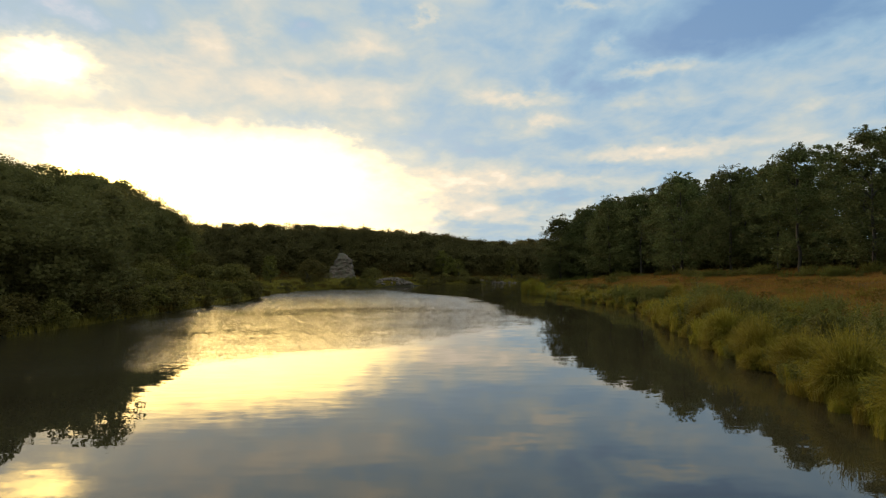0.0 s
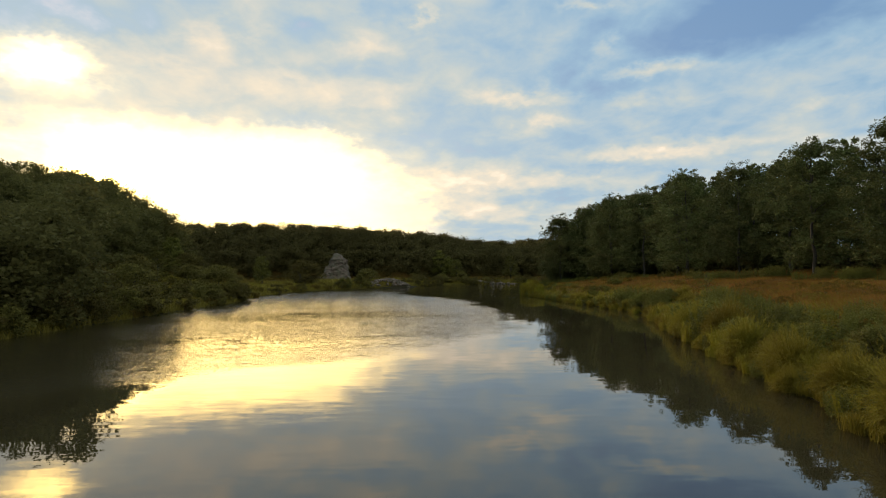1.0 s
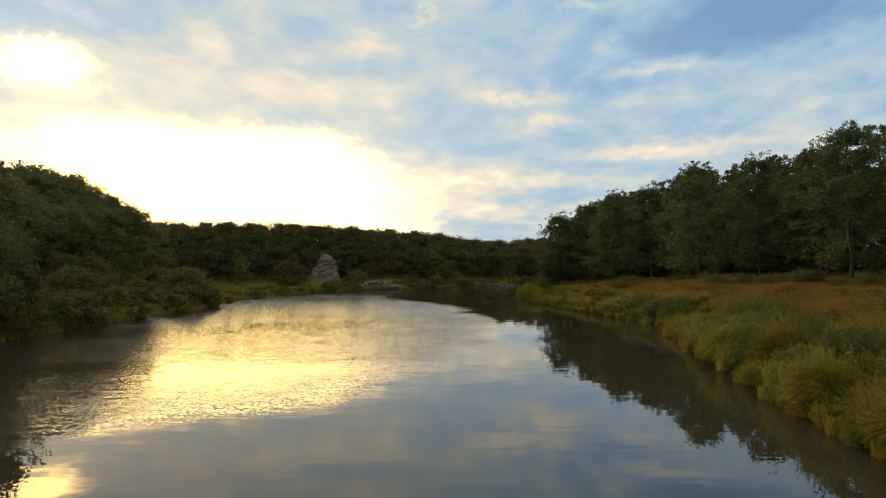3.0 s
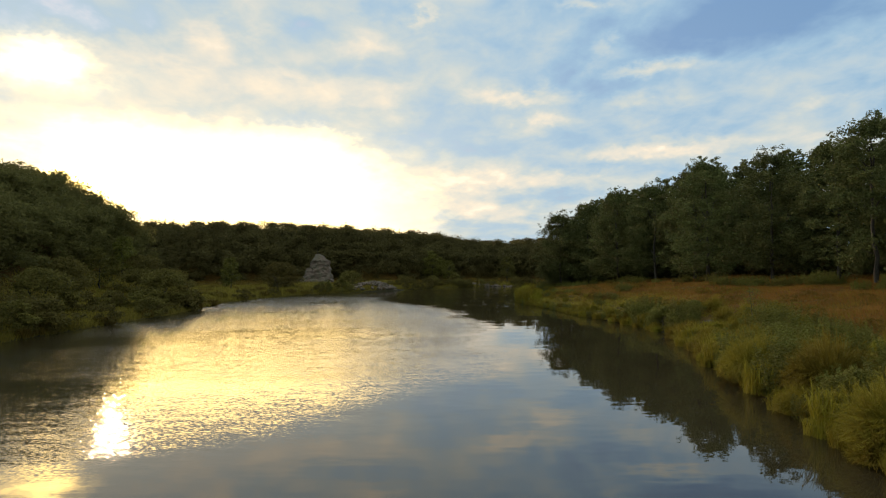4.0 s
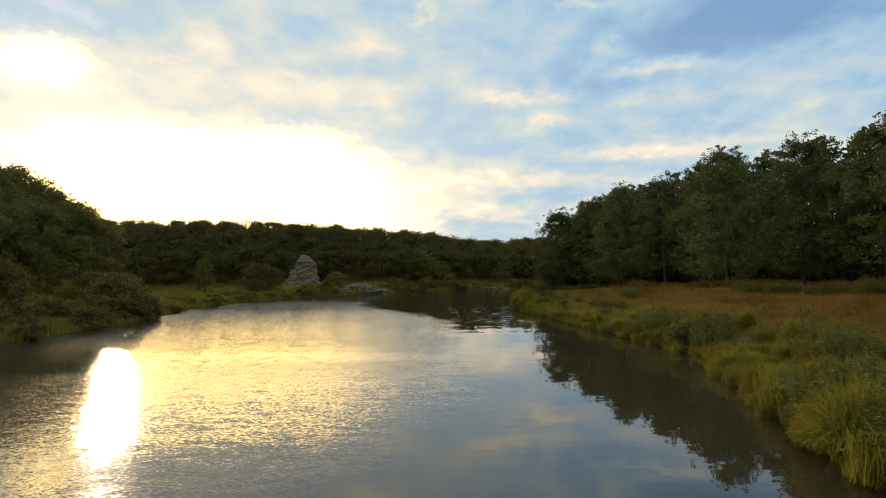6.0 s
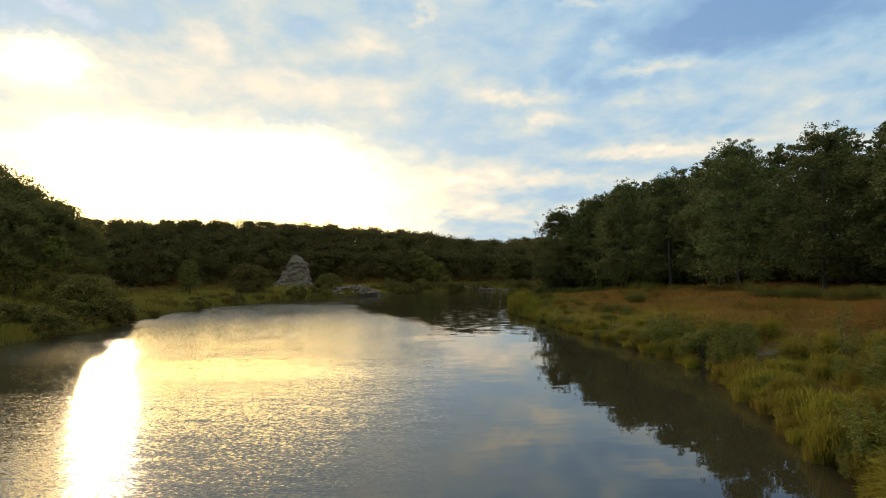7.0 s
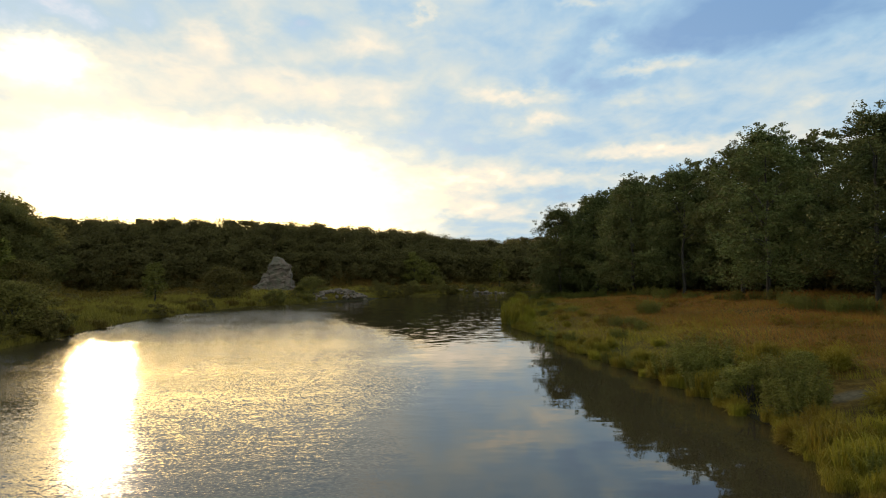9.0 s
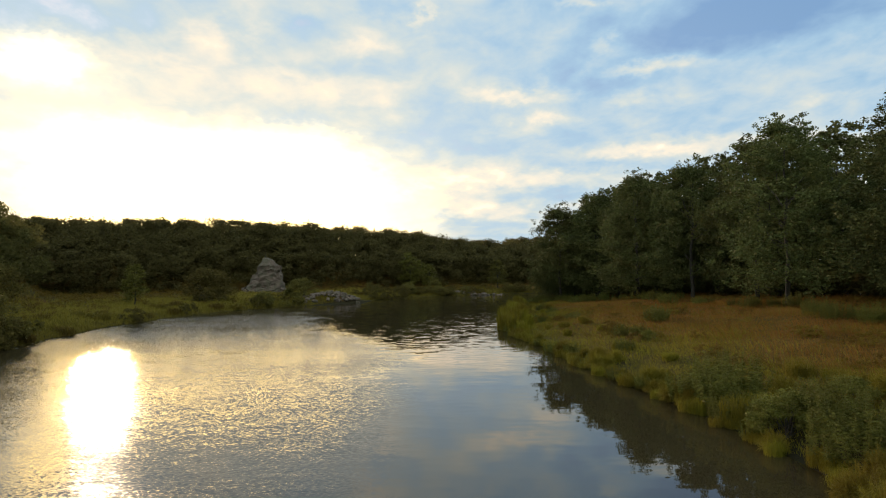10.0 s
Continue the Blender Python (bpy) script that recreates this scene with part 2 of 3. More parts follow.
# slopes of the surface: fine chop, wavelets and a slow swell, crests lying across the river
chop = n.noise_colour(n.xyz(n.math("MULTIPLY", wx, 0.6), wy, 0.0), 13.0, 2.5, 0.62)
wavelet = n.noise_colour(n.xyz(n.math("MULTIPLY", wx, 0.32), wy, 3.0), 2.4, 2.0, 0.55)
swell = n.noise_colour(n.xyz(n.math("MULTIPLY", wx, 0.35), wy, 6.0), 0.45, 2.0, 0.5)
bend_wide = n.smooth(wy, 84.0, 115.0)
chop_amount = n.math("MULTIPLY", n.math("MULTIPLY_ADD", ruffle, n.smooth(wy, 45.0, 110.0, 0.28, 0.46), 0.006), n.smooth(wx, -12.0, -27.0, 1.0, 1.8))
wavelet_amount = n.math("ADD", n.math("MULTIPLY_ADD", ruffle, 0.055, 0.020), n.math("MULTIPLY", bend_wide, n.math("MULTIPLY_ADD", ruffle, -0.09, 0.15)))
slopes = [total_of(n, [n.math("MULTIPLY", chop[i], chop_amount), n.math("MULTIPLY", wavelet[i], wavelet_amount), n.math("MULTIPLY", swell[i], 0.014)]) for i in (0, 1)]
# far ripple normals are leaned toward the camera to brighten their reflection
toward_cam = n.math("MULTIPLY", ruffle, n.smooth(wy, 50.0, 115.0, 0.0, -0.055))
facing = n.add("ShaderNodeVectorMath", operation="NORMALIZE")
n.put(facing.inputs[0], n.xyz(n.math("MULTIPLY", slopes[0], 0.8), n.math("ADD", slopes[1], toward_cam), 1.0))
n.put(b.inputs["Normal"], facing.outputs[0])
b.inputs["Base Color"].default_value = (0.028, 0.022, 0.012, 1)
b.inputs["IOR"].default_value = 1.52
n.put(b.inputs["Roughness"], n.math("MULTIPLY_ADD", ruffle, 0.11, 0.012))

# ---- the lie of the land ----
SHORE = [(12, -900), (12, 0), (12.8, 19.8), (13.8, 25.5), (14.8, 32), (15.4, 38), (17, 49), (19.3, 60), (20.7, 66.5), (20.5, 71), (20, 76), (19, 81.5), (17.9, 88), (16.4, 100), (15, 106), (14.5, 120), (15.6, 134),
         (18.5, 152), (28, 170), (50, 182), (110, 195), (110, 210), (50, 207), (25, 203), (14, 197), (2, 190), (-8, 178), (-14, 166), (-20, 158), (-27, 150), (-31.5, 135), (-32.7, 121), (-31.5, 110),
         (-30.3, 102), (-29.5, 92), (-29.5, 80), (-29.2, 67), (-29, 55), (-28.7, 44), (-28, 0), (-28, -900)]
SHORE = np.array(SHORE, float)


def shore_distance(x, y):
    """Metres from the water's edge, less than nought out on the river."""
    x, y = np.asarray(x, float), np.asarray(y, float)
    best, inside = np.full(x.shape, 1e9), np.zeros(x.shape, bool)
    for (ax, ay), (bx, by) in zip(SHORE, np.roll(SHORE, -1, 0)):
        ex, ey = bx - ax, by - ay
        u = np.clip(((x - ax) * ex + (y - ay) * ey) / (ex * ex + ey * ey), 0, 1)
        best = np.minimum(best, np.hypot(x - ax - u * ex, y - ay - u * ey))
        cross = (ay > y) != (by > y)
        inside ^= cross & (x < ex * (y - ay) / np.where(ey == 0, 1e-9, ey) + ax)
    return np.where(inside, -best, best)


def ramped(v, lo, hi):
    u = np.clip((v - lo) / (hi - lo), 0, 1)
    return u * u * (3 - 2 * u)


def ripple_noise(x, y, size):
    return (np.sin(x / size * 1.7 + 1.3 * np.sin(y / size)) + np.sin(y / size * 1.3 + 1.1 * np.sin(x / size * 0.8 + 2)) + np.sin((x + y) / size * 2.3)) / 3


def hill_foot(y):
    """Where the wooded slope by the river begins, at each y."""
    return np.interp(y, [-900, 62, 80, 100, 120, 130, 140, 150, 170, 200], [-40, -41, -40, -40, -42, -44, -47, -53, -82, -130])


def tree_line(y):
    """How near the river the tall trees of the slope stand, at each y."""
    return np.interp(y, [-900, 63, 66, 72, 80, 100, 120, 132, 145, 152, 170, 200], [-30.3, -30.3, -33.5, -38, -43, -49.5, -53, -54.5, -57.5, -63, -90, -130])


def far_foot(x):
    """Where the distant ridge begins, at each x."""
    return np.interp(x, [-400, -130, -90, -36, 0, 20, 60, 300], [120, 150, 165, 181, 212, 218, 223, 230])


def ground_height(x, y):
    x, y = np.asarray(x, float), np.asarray(y, float)
    d = shore_distance(x, y)
    mid = np.interp(y, [-900, 110, 150, 175, 186, 196, 203, 210], [-8, -8, -2, 14, 40, 80, 300, 9000])
    right = np.interp(d, [-9, -3, 0, 1.5, 4, 8, 15, 24, 60, 400], [-1.6, -0.9, -0.05, 0.5, 1.2, 1.9, 3.0, 4.0, 4.5, 9])
    right = np.where(d > 0, right * np.interp(y, [60, 95, 118, 130, 150], [1.0, 0.92, 0.78, 0.68, 0.55]), right)
    left = np.interp(d, [-9, -3, 0, 2, 6, 14, 40, 400], [-1.6, -0.9, -0.05, 0.5, 1.0, 1.6, 2.2, 4])
    left = left + np.interp(y, [60, 110, 125], [8.8, 10.4, 12.6]) * ramped(hill_foot(y) - x, -1, 30) * ramped(d, 2, 12)
    far = np.interp(x, [-130, -36, 0, 14, 40], [11, 10, 8.5, 6, 6.5])
    left = np.maximum(left, left * 0.3 + far * ramped(y - far_foot(x), -8, 26))
    left = left + 1.6 * np.exp(-((x + 14.5) / 4.5) ** 2 - ((y - 168.5 - 0.9 * (x + 14.5)) / 2.4) ** 2)
    z = np.where(x > mid, right, left)
    return z + np.clip(d, 0, 6) / 6 * 0.22 * ripple_noise(x, y, 5.0)


def axis(lo, hi, step, far):
    """Even steps from lo to hi, ever longer ones out to far on both sides."""
    mids = list(np.arange(lo, hi + step / 2, step))
    grow, s = 1.25, step
    while mids[-1] < far:
        s *= grow
        mids.append(mids[-1] + s)
    s = step
    while mids[0] > -far:
        s *= grow
        mids.insert(0, mids[0] - s)
    return np.array(mids)


def mesh_from(name, verts, faces, smooth=True):
    me = bpy.data.meshes.new(name)
    verts = np.asarray(verts, float).reshape(-1, 3)
    faces = np.asarray(faces, int)
    sides = faces.shape[1]
    me.vertices.add(len(verts))
    me.vertices.foreach_set("co", verts.ravel())
    me.loops.add(faces.size)
    me.loops.foreach_set("vertex_index", faces.ravel())
    me.polygons.add(len(faces))
    me.polygons.foreach_set("loop_start", np.arange(len(faces)) * sides)
    me.update(calc_edges=True)
    me.polygons.foreach_set("use_smooth", np.full(len(faces), smooth))
    return me


def part(name, me, mat, parent=None, label=""):
    if not me.materials:
        me.materials.append(mat)
    ob = new(name, me)
    ob.parent = parent
    return tagged(ob, label)


gx, gy = axis(-62, 62, 1.0, 2500), axis(-6, 215, 1.0, 2500)
GX, GY = np.meshgrid(gx, gy)
GZ = ground_height(GX, GY)
nx, ny = len(gx), len(gy)
ids = np.arange(nx * ny).reshape(ny, nx)
quads = np.stack([ids[:-1, :-1], ids[:-1, 1:], ids[1:, 1:], ids[1:, :-1]], -1).reshape(-1, 4)
ground = part("ground", mesh_from("ground", np.stack([GX, GY, GZ], -1), quads), SOIL)
tagged(ground, "grassy river banks rising to wooded hills", "ground", kind="structure")
water = part("water", mesh_from("water", [(-60, -900, 0), (140, -900, 0), (140, 275, 0), (-60, 275, 0)], [(0, 1, 2, 3)]), WATER)
tagged(water, "still brown river, calm and ruffled in patches, mirroring the sky", "river", kind="structure")

# ---- plants ----


def blades(centres, along, across):
    """Diamond leaves: each with its middle, half its length and half its breadth as vectors."""
    v = np.stack([centres - along, centres + across, centres + along, centres - across], 1)
    return v


def scatter_dirs(rng, count):
    v = rng.normal(size=(count, 3))
    return v / np.linalg.norm(v, axis=1)[:, None]


def crown_leaves(rng, clumps, radius, leaves, size):
    """Leaves in loose clumps: clumps is an array of middles, radius theirs, leaves the count in each."""
    c = np.repeat(clumps, leaves, 0)
    r = np.repeat(radius, leaves)
    off = scatter_dirs(rng, len(c)) * (rng.random(len(c)) ** 0.45 * r)[:, None] * (1, 1, 0.7)
    a = scatter_dirs(rng, len(c))
    a[:, 2] *= 0.6
    b2 = np.cross(a, scatter_dirs(rng, len(c)))
    s = size * rng.uniform(0.6, 1.3, len(c))[:, None]
    b2 /= np.linalg.norm(b2, axis=1)[:, None] + 1e-6
    return blades(c + off, a * s, b2 * s * 1.0)


def crown_clumps(rng, count, height, radius, foot, lean=0.0):
    """Middles of clumps filling an uneven crown from foot to height."""
    u = rng.random(count) ** 0.85 * (0.92 if count < 40 else 1.0)
    z = foot + (height - foot) * u
    wide = radius * np.clip(np.sin(np.pi * (0.20 + 0.78 * u)) ** 0.7, 0.22, 1)
    ang = rng.uniform(0, 2 * np.pi, count)
    lobes = 1 + 0.22 * np.sin(ang * 3 + z * 0.5 + rng.uniform(0, 6)) + 0.12 * np.sin(ang * 5 - z)
    r = wide * np.sqrt(rng.uniform(0.25, 1, count)) * lobes
    return np.stack([r * np.cos(ang) + lean * u, r * np.sin(ang), z], 1)


def tubes(paths, sides=7):
    """Tapered limbs: each path is a list of (x, y, z, radius)."""
    verts, faces = [], []
    for path in paths:
        base = len(verts)
        for i, (x, y, z, r) in enumerate(path):
            for j in range(sides):
                a = 2 * math.pi * j / sides
                verts.append((x + r * math.cos(a), y + r * math.sin(a), z))
        for i in range(len(path) - 1):
            for j in range(sides):
                p, q = base + i * sides + j, base + i * sides + (j + 1) % sides
                faces.append((p, q, q + sides, p + sides))
    return verts, faces


def limb(rng, start, end, r0, r1, steps=5, wobble=0.25):
    p, q = np.array(start, float), np.array(end, float)
    out = []
    for i in range(steps + 1):
        u = i / steps
        w = rng.normal(size=3) * wobble * (0 if i == 0 else 1)
        out.append((*(p + (q - p) * u + w * (1, 1, 0.3)), r0 + (r1 - r0) * u))
    return out


def leaf_quads(v):
    return mesh_from("leaves", v[:, :3].reshape(-1, 3), np.arange(len(v) * 3).reshape(-1, 3), smooth=False)


def make_tree(seed, height, radius, foot, clumps, leaves, size, mat, clump_size, trunk_r, name, label, category="tree", limbs=0):
    rng = np.random.default_rng(seed)
    root = new(name)
    tagged(root, label, category)
    mids = crown_clumps(rng, clumps, height - clump_size * 0.6, radius, foot)
    leafage = crown_leaves(rng, mids, clump_size * rng.uniform(0.6, 1.35, clumps) * (1.15 - 0.45 * mids[:, 2] / height), leaves, size)
    if leaves > 70:  # loose twigs that break the outline
        twigs = crown_clumps(rng, 170, height * 1.02, radius * 1.12, foot)
        twigs[:, :2] *= 1.10
        leafage = np.concatenate([leafage, crown_leaves(rng, twigs, rng.uniform(0.25, 0.6, 170), 26, size)])
    part("crown", leaf_quads(leafage), mat, root)
    paths = [limb(rng, (0, 0, -0.5), (rng.normal() * 0.4, rng.normal() * 0.4, height * 0.82), trunk_r, trunk_r * 0.2, 9, trunk_r * 0.35)]
    for i in rng.choice(clumps, min(14, clumps), replace=False):
        h = min(mids[i][2] * 0.75, height * 0.7)
        paths.append(limb(rng, (0, 0, max(h, foot * 0.7)), mids[i], trunk_r * 0.35, trunk_r * 0.08, 4, 0.15))
    trunk = part("trunk", mesh_from("trunk", *tubes(paths[:1] + paths[1 + limbs:])), BARK, root)
    for path in paths[1 : 1 + limbs]:
        part("limb", mesh_from("limb", *tubes([path])), BARK, trunk)
    return root


def stand(ob, x, y, turn, scale=1.0, sink=0.0):
    """The pose for a thing at x, y on the ground."""
    return pose(x, y, float(ground_height(x, y)) - sink, 0, 0, turn) @ Matrix.Scale(scale, 4)


def plant(ob, places, group):
    """Stands ob at the first of the places (x, y, turn, scale) and copies of it at the others."""
    tagged(ob, group=group)
    made = [ob]
    for i, (x, y, turn, scale) in enumerate(places):
        m = stand(ob, x, y, turn, scale)
        if i == 0:
            ob.matrix_basis = m
        else:
            c = copy_thing(ob, Matrix())
            c.matrix_basis = m
            made.append(c)
    return made


# oak wood along the meadow
rng = np.random.default_rng(5)
line = [(24.5, 152, 0.84), (27.5, 148, 0.99), (30, 142, 1.03), (32, 134, 1.05), (34, 127, 1.02), (35, 118, 1.0), (36, 108.5, 1.0), (37.5, 99, 0.99), (39, 90, 0.93), (40, 81, 0.90),
        (41, 72.5, 0.90), (41.5, 64, 0.90), (42, 55, 0.89), (43, 46, 0.88), (44, 37, 0.88)]
front, second, rear = [], [], []
for i, (x, y, s) in enumerate(line):
    front.append((x + (2.3, -1.3, 0.7)[i % 3] + rng.normal() * 0.4, y + rng.normal() * 0.6, rng.uniform(0, 360), s * 0.95))
    second.append((x + 6.0 + rng.normal() * 0.8, y + 5 + rng.normal(), rng.uniform(0, 360), s * rng.uniform(0.9, 1.0)))
    for back_row in (2, 3, 4):
        rear.append((x + back_row * 7 + rng.normal() * 0.9, y + back_row * 3.5 + rng.normal() * 1.3, rng.uniform(0, 360), s * rng.uniform(0.9, 1.0)))
OAK_LABEL = "tall dark green oak at the edge of the meadow"
oaks = [make_tree(11 + i, 16.5, 4.9, 1.5, 135, 190, 0.14, OAK, 1.3, 0.25, "oak_tree", OAK_LABEL, limbs=8) for i in range(4)]
second += [(29.5, 153, 40, 0.86), (31.5, 147, 110, 0.95), (33.5, 140, 250, 0.98), (36, 131, 300, 0.98)]  # the close-set end of the wood
for i, oak in enumerate(oaks):
    plant(oak, front[i::4], "oaks along the meadow")
mid_oaks = [make_tree(21 + i, 16.5, 5.4, 1.2, 95, 90, 0.22, OAK, 1.35, 0.22, "oak_tree", "tall dark green oak behind the wood's edge") for i in range(3)]
for i, oak in enumerate(mid_oaks):
    plant(oak, second[i::3], "oaks behind the edge of the wood")
deep_oaks = [make_tree(31 + i, 16.5, 5.4, 1.0, 60, 42, 0.42, OAK, 1.5, 0.30, "oak_tree", "tall dark oak deeper in the wood") for i in range(3)]
for i, oak in enumerate(deep_oaks):
    plant(oak, rear[i::3], "oaks deeper in the wood")


def wood(name, label, seed, places, height, radius, clumps, leaves, size, mat, clump_size=1.35):
    """A whole wood as one object, for slopes whose trees nobody could count."""
    kinds = []
    for i in range(5):
        r = np.random.default_rng(seed + i)
        mids = crown_clumps(r, clumps, height, radius, height * 0.06)
        kinds.append(crown_leaves(r, mids, clump_size * r.uniform(0.6, 1.3, clumps), leaves, size)[:, :3].reshape(-1, 3))
    r = np.random.default_rng(seed + 50)
    out, zs = [], ground_height(places[:, 0], places[:, 1])
    for (x, y), z in zip(places, zs):
        a, s = r.uniform(0, 6.28), r.uniform(0.88, 1.10)
        v = kinds[r.integers(5)] * s * (1.16 if name == "shore_wood" and x > -37 else 1.0)
        c, d = math.cos(a), math.sin(a)
        out.append(np.stack([v[:, 0] * c - v[:, 1] * d + x, v[:, 0] * d + v[:, 1] * c + y, v[:, 2] + z - 0.3], 1))
    v = np.concatenate(out)
    ob = part(name, mesh_from(name, v, np.arange(len(v)).reshape(-1, 3), False), mat)
    return tagged(ob, label, "woods", kind="stuff")


def scattered(seed, x0, x1, y0, y1, step, keep):
    r = np.random.default_rng(seed)
    xs, ys = np.meshgrid(np.arange(x0, x1, step), np.arange(y0, y1, step))
    p = np.stack([xs.ravel(), ys.ravel()], 1) + r.uniform(-0.42, 0.42, (xs.size, 2)) * step
    return p[keep(p[:, 0], p[:, 1])]


hill = scattered(3, -84, -28, 34, 172, 4.4, lambda x, y: x < tree_line(y))
near_slope = hill[:, 1] < 84
wood("hillside_wood", "dense leafy wood on the steep river slope", 70, hill[~near_slope], 10.5, 3.4, 26, 110, 0.24, WOODS)
wood("shore_wood", "dense leafy trees crowding down to the water", 80, hill[near_slope], 9.8, 3.4, 26, 105, 0.22, WOODS)
far_hill = scattered(4, -125, 62, 120, 290, 4.0, lambda x, y: (y > far_foot(x)) & (y < far_foot(x) + 50))
wood("far_wood", "distant dark wood over a low ridge", 90, far_hill, 8.6, 3.3, 24, 52, 0.31, WOODS, 1.4)
flat = scattered(5, -110, 60, 66, 240, 2.6, lambda x, y: (y < far_foot(x) + 2) & (shore_distance(x, y) > 5) & (x > tree_line(y) - 2) & (x < np.interp(y, [150, 190, 205, 230], [-20, -10, 60, 60])))
wood("far_scrub", "low green scrub and tall grass on the far flat", 110, flat, 0.75, 1.4, 6, 46, 0.11, FLAT, 0.45)

dusk = scattered(6, 24, 74, 30, 172, 3.2, lambda x, y: (x > np.interp(y, [30, 64, 90, 118, 134, 152, 172], [49, 46, 43.5, 39.5, 36, 29, 27])) & (x < np.interp(y, [30, 64, 90, 118, 134, 152, 172], [49, 46, 43.5, 39.5, 36, 29, 27]) + 22))
wood("oak_understory", "dark saplings and brush under the oaks", 130, dusk, 3.4, 1.9, 9, 34, 0.26, WOODS, 0.9)
# shrubs and herbs of the banks


def arching(rng, count, height, radius, width, droop):
    """Long blades that rise from a tuft and arch outwards: two quads each."""
    ang = rng.uniform(0, 2 * np.pi, count)
    out = np.stack([np.cos(ang), np.sin(ang), np.zeros(count)], 1)
    r0 = rng.random(count)[:, None] ** 0.5 * radius * 0.55
    reach = (rng.uniform(0.15, 1.0, count) * radius * 0.75)[:, None]
    h = (height * rng.uniform(0.55, 1.05, count))[:, None]
    spin = rng.uniform(0, 6.28, count)[:, None]
    foot = np.concatenate([np.cos(spin), np.sin(spin), spin * 0], 1) * r0
    zed = np.array([[0, 0, 1.0]])
    mid = foot + out * reach * 0.40 + zed * h * 0.72
    tip = foot + out * reach + zed * h * (1 - droop * rng.uniform(0.0, 1.0, (count, 1)))
    side = np.stack([-np.sin(ang), np.cos(ang), np.zeros(count)], 1) * width
    low = np.stack([foot - side, foot + side, mid + side * 0.8, mid - side * 0.8], 1)
    top = np.stack([mid - side * 0.8, mid + side * 0.8, tip + side * 0.1, tip - side * 0.1], 1)
    v = np.stack([low, top], 1).reshape(-1, 3)
    return v


def quads_of(name, v):
    return mesh_from(name, v, np.arange(len(v)).reshape(-1, 4), False)


def make_sedge(seed, height, radius, count, mat, label, droop=0.5, width=0.022):
    rng = np.random.default_rng(seed)
    lumps = [arching(rng, count // 4, height * rng.uniform(0.7, 1.0), radius * 0.75, width, droop) + (*(rng.uniform(-0.4, 0.4, 2) * radius), 0) for _ in range(4)]
    root = new("grass_tussock")
    tagged(root, label, "grass")
    part("tuft", quads_of("tuft", np.concatenate(lumps)), mat, root)
    return root


def make_shrub(seed, height, radius, clumps, leaves, size, mat, label, name="shrub", category="shrub", stalk=True):
    rng = np.random.default_rng(seed)
    root = new(name)
    tagged(root, label, category)
    mids = crown_clumps(rng, clumps, height * 0.9, radius, height * 0.08)
    part("foliage", leaf_quads(crown_leaves(rng, mids, height * 0.2 * rng.uniform(0.6, 1.3, clumps), leaves, size)), mat, root)
    if not stalk:
        return root
    paths = [limb(rng, (rng.normal() * radius * 0.15, rng.normal() * radius * 0.15, -0.2), m, 0.02 + 0.012 * height, 0.008, 4, 0.06) for m in mids[:: max(1, clumps // 12)]]
    tagged(part("stalk", mesh_from("stalk", *tubes(paths, 5)), BARK, root), kind="stuff")
    return root


def make_herb(seed, height, radius, stems, mat, label):
    """Tall herb stand: upright stems, each with narrow leaves all the way up."""
    rng = np.random.default_rng(seed)
    root = new("tall_herb")
    tagged(root, label, "herb")
    quads, paths = [], []
    for i in range(stems):
        a, r = rng.uniform(0, 6.28), radius * math.sqrt(rng.random())
        h = height * rng.uniform(0.6, 1.05) * (1 - 0.3 * (r / radius) ** 2)
        foot = np.array((r * math.cos(a), r * math.sin(a), 0.0))
        top = foot + np.array((math.cos(a) * 0.25 * h * r / radius, math.sin(a) * 0.25 * h * r / radius, h)) + rng.normal(size=3) * (0.08, 0.08, 0)
        paths.append([(*foot, 0.012), (*((foot + top) / 2), 0.009), (*top, 0.004)])
        u = rng.uniform(0.10, 1.0, 84)[:, None] ** 0.8
        d = scatter_dirs(rng, 84) * (1, 1, 0.45)
        length = (0.100 * (1.15 - 0.5 * u)) * rng.uniform(0.7, 1.3, (84, 1))
        w = np.cross(d, scatter_dirs(rng, 84))
        w /= np.linalg.norm(w, axis=1)[:, None] + 1e-6
        quads.append(blades(foot + (top - foot) * u + d * length, d * length, w * length * 0.45))
    part("foliage", leaf_quads(np.concatenate(quads)), mat, root)
    tagged(part("stalk", mesh_from("stalk", *tubes(paths, 3)), mat, root), kind="stuff")
    return root


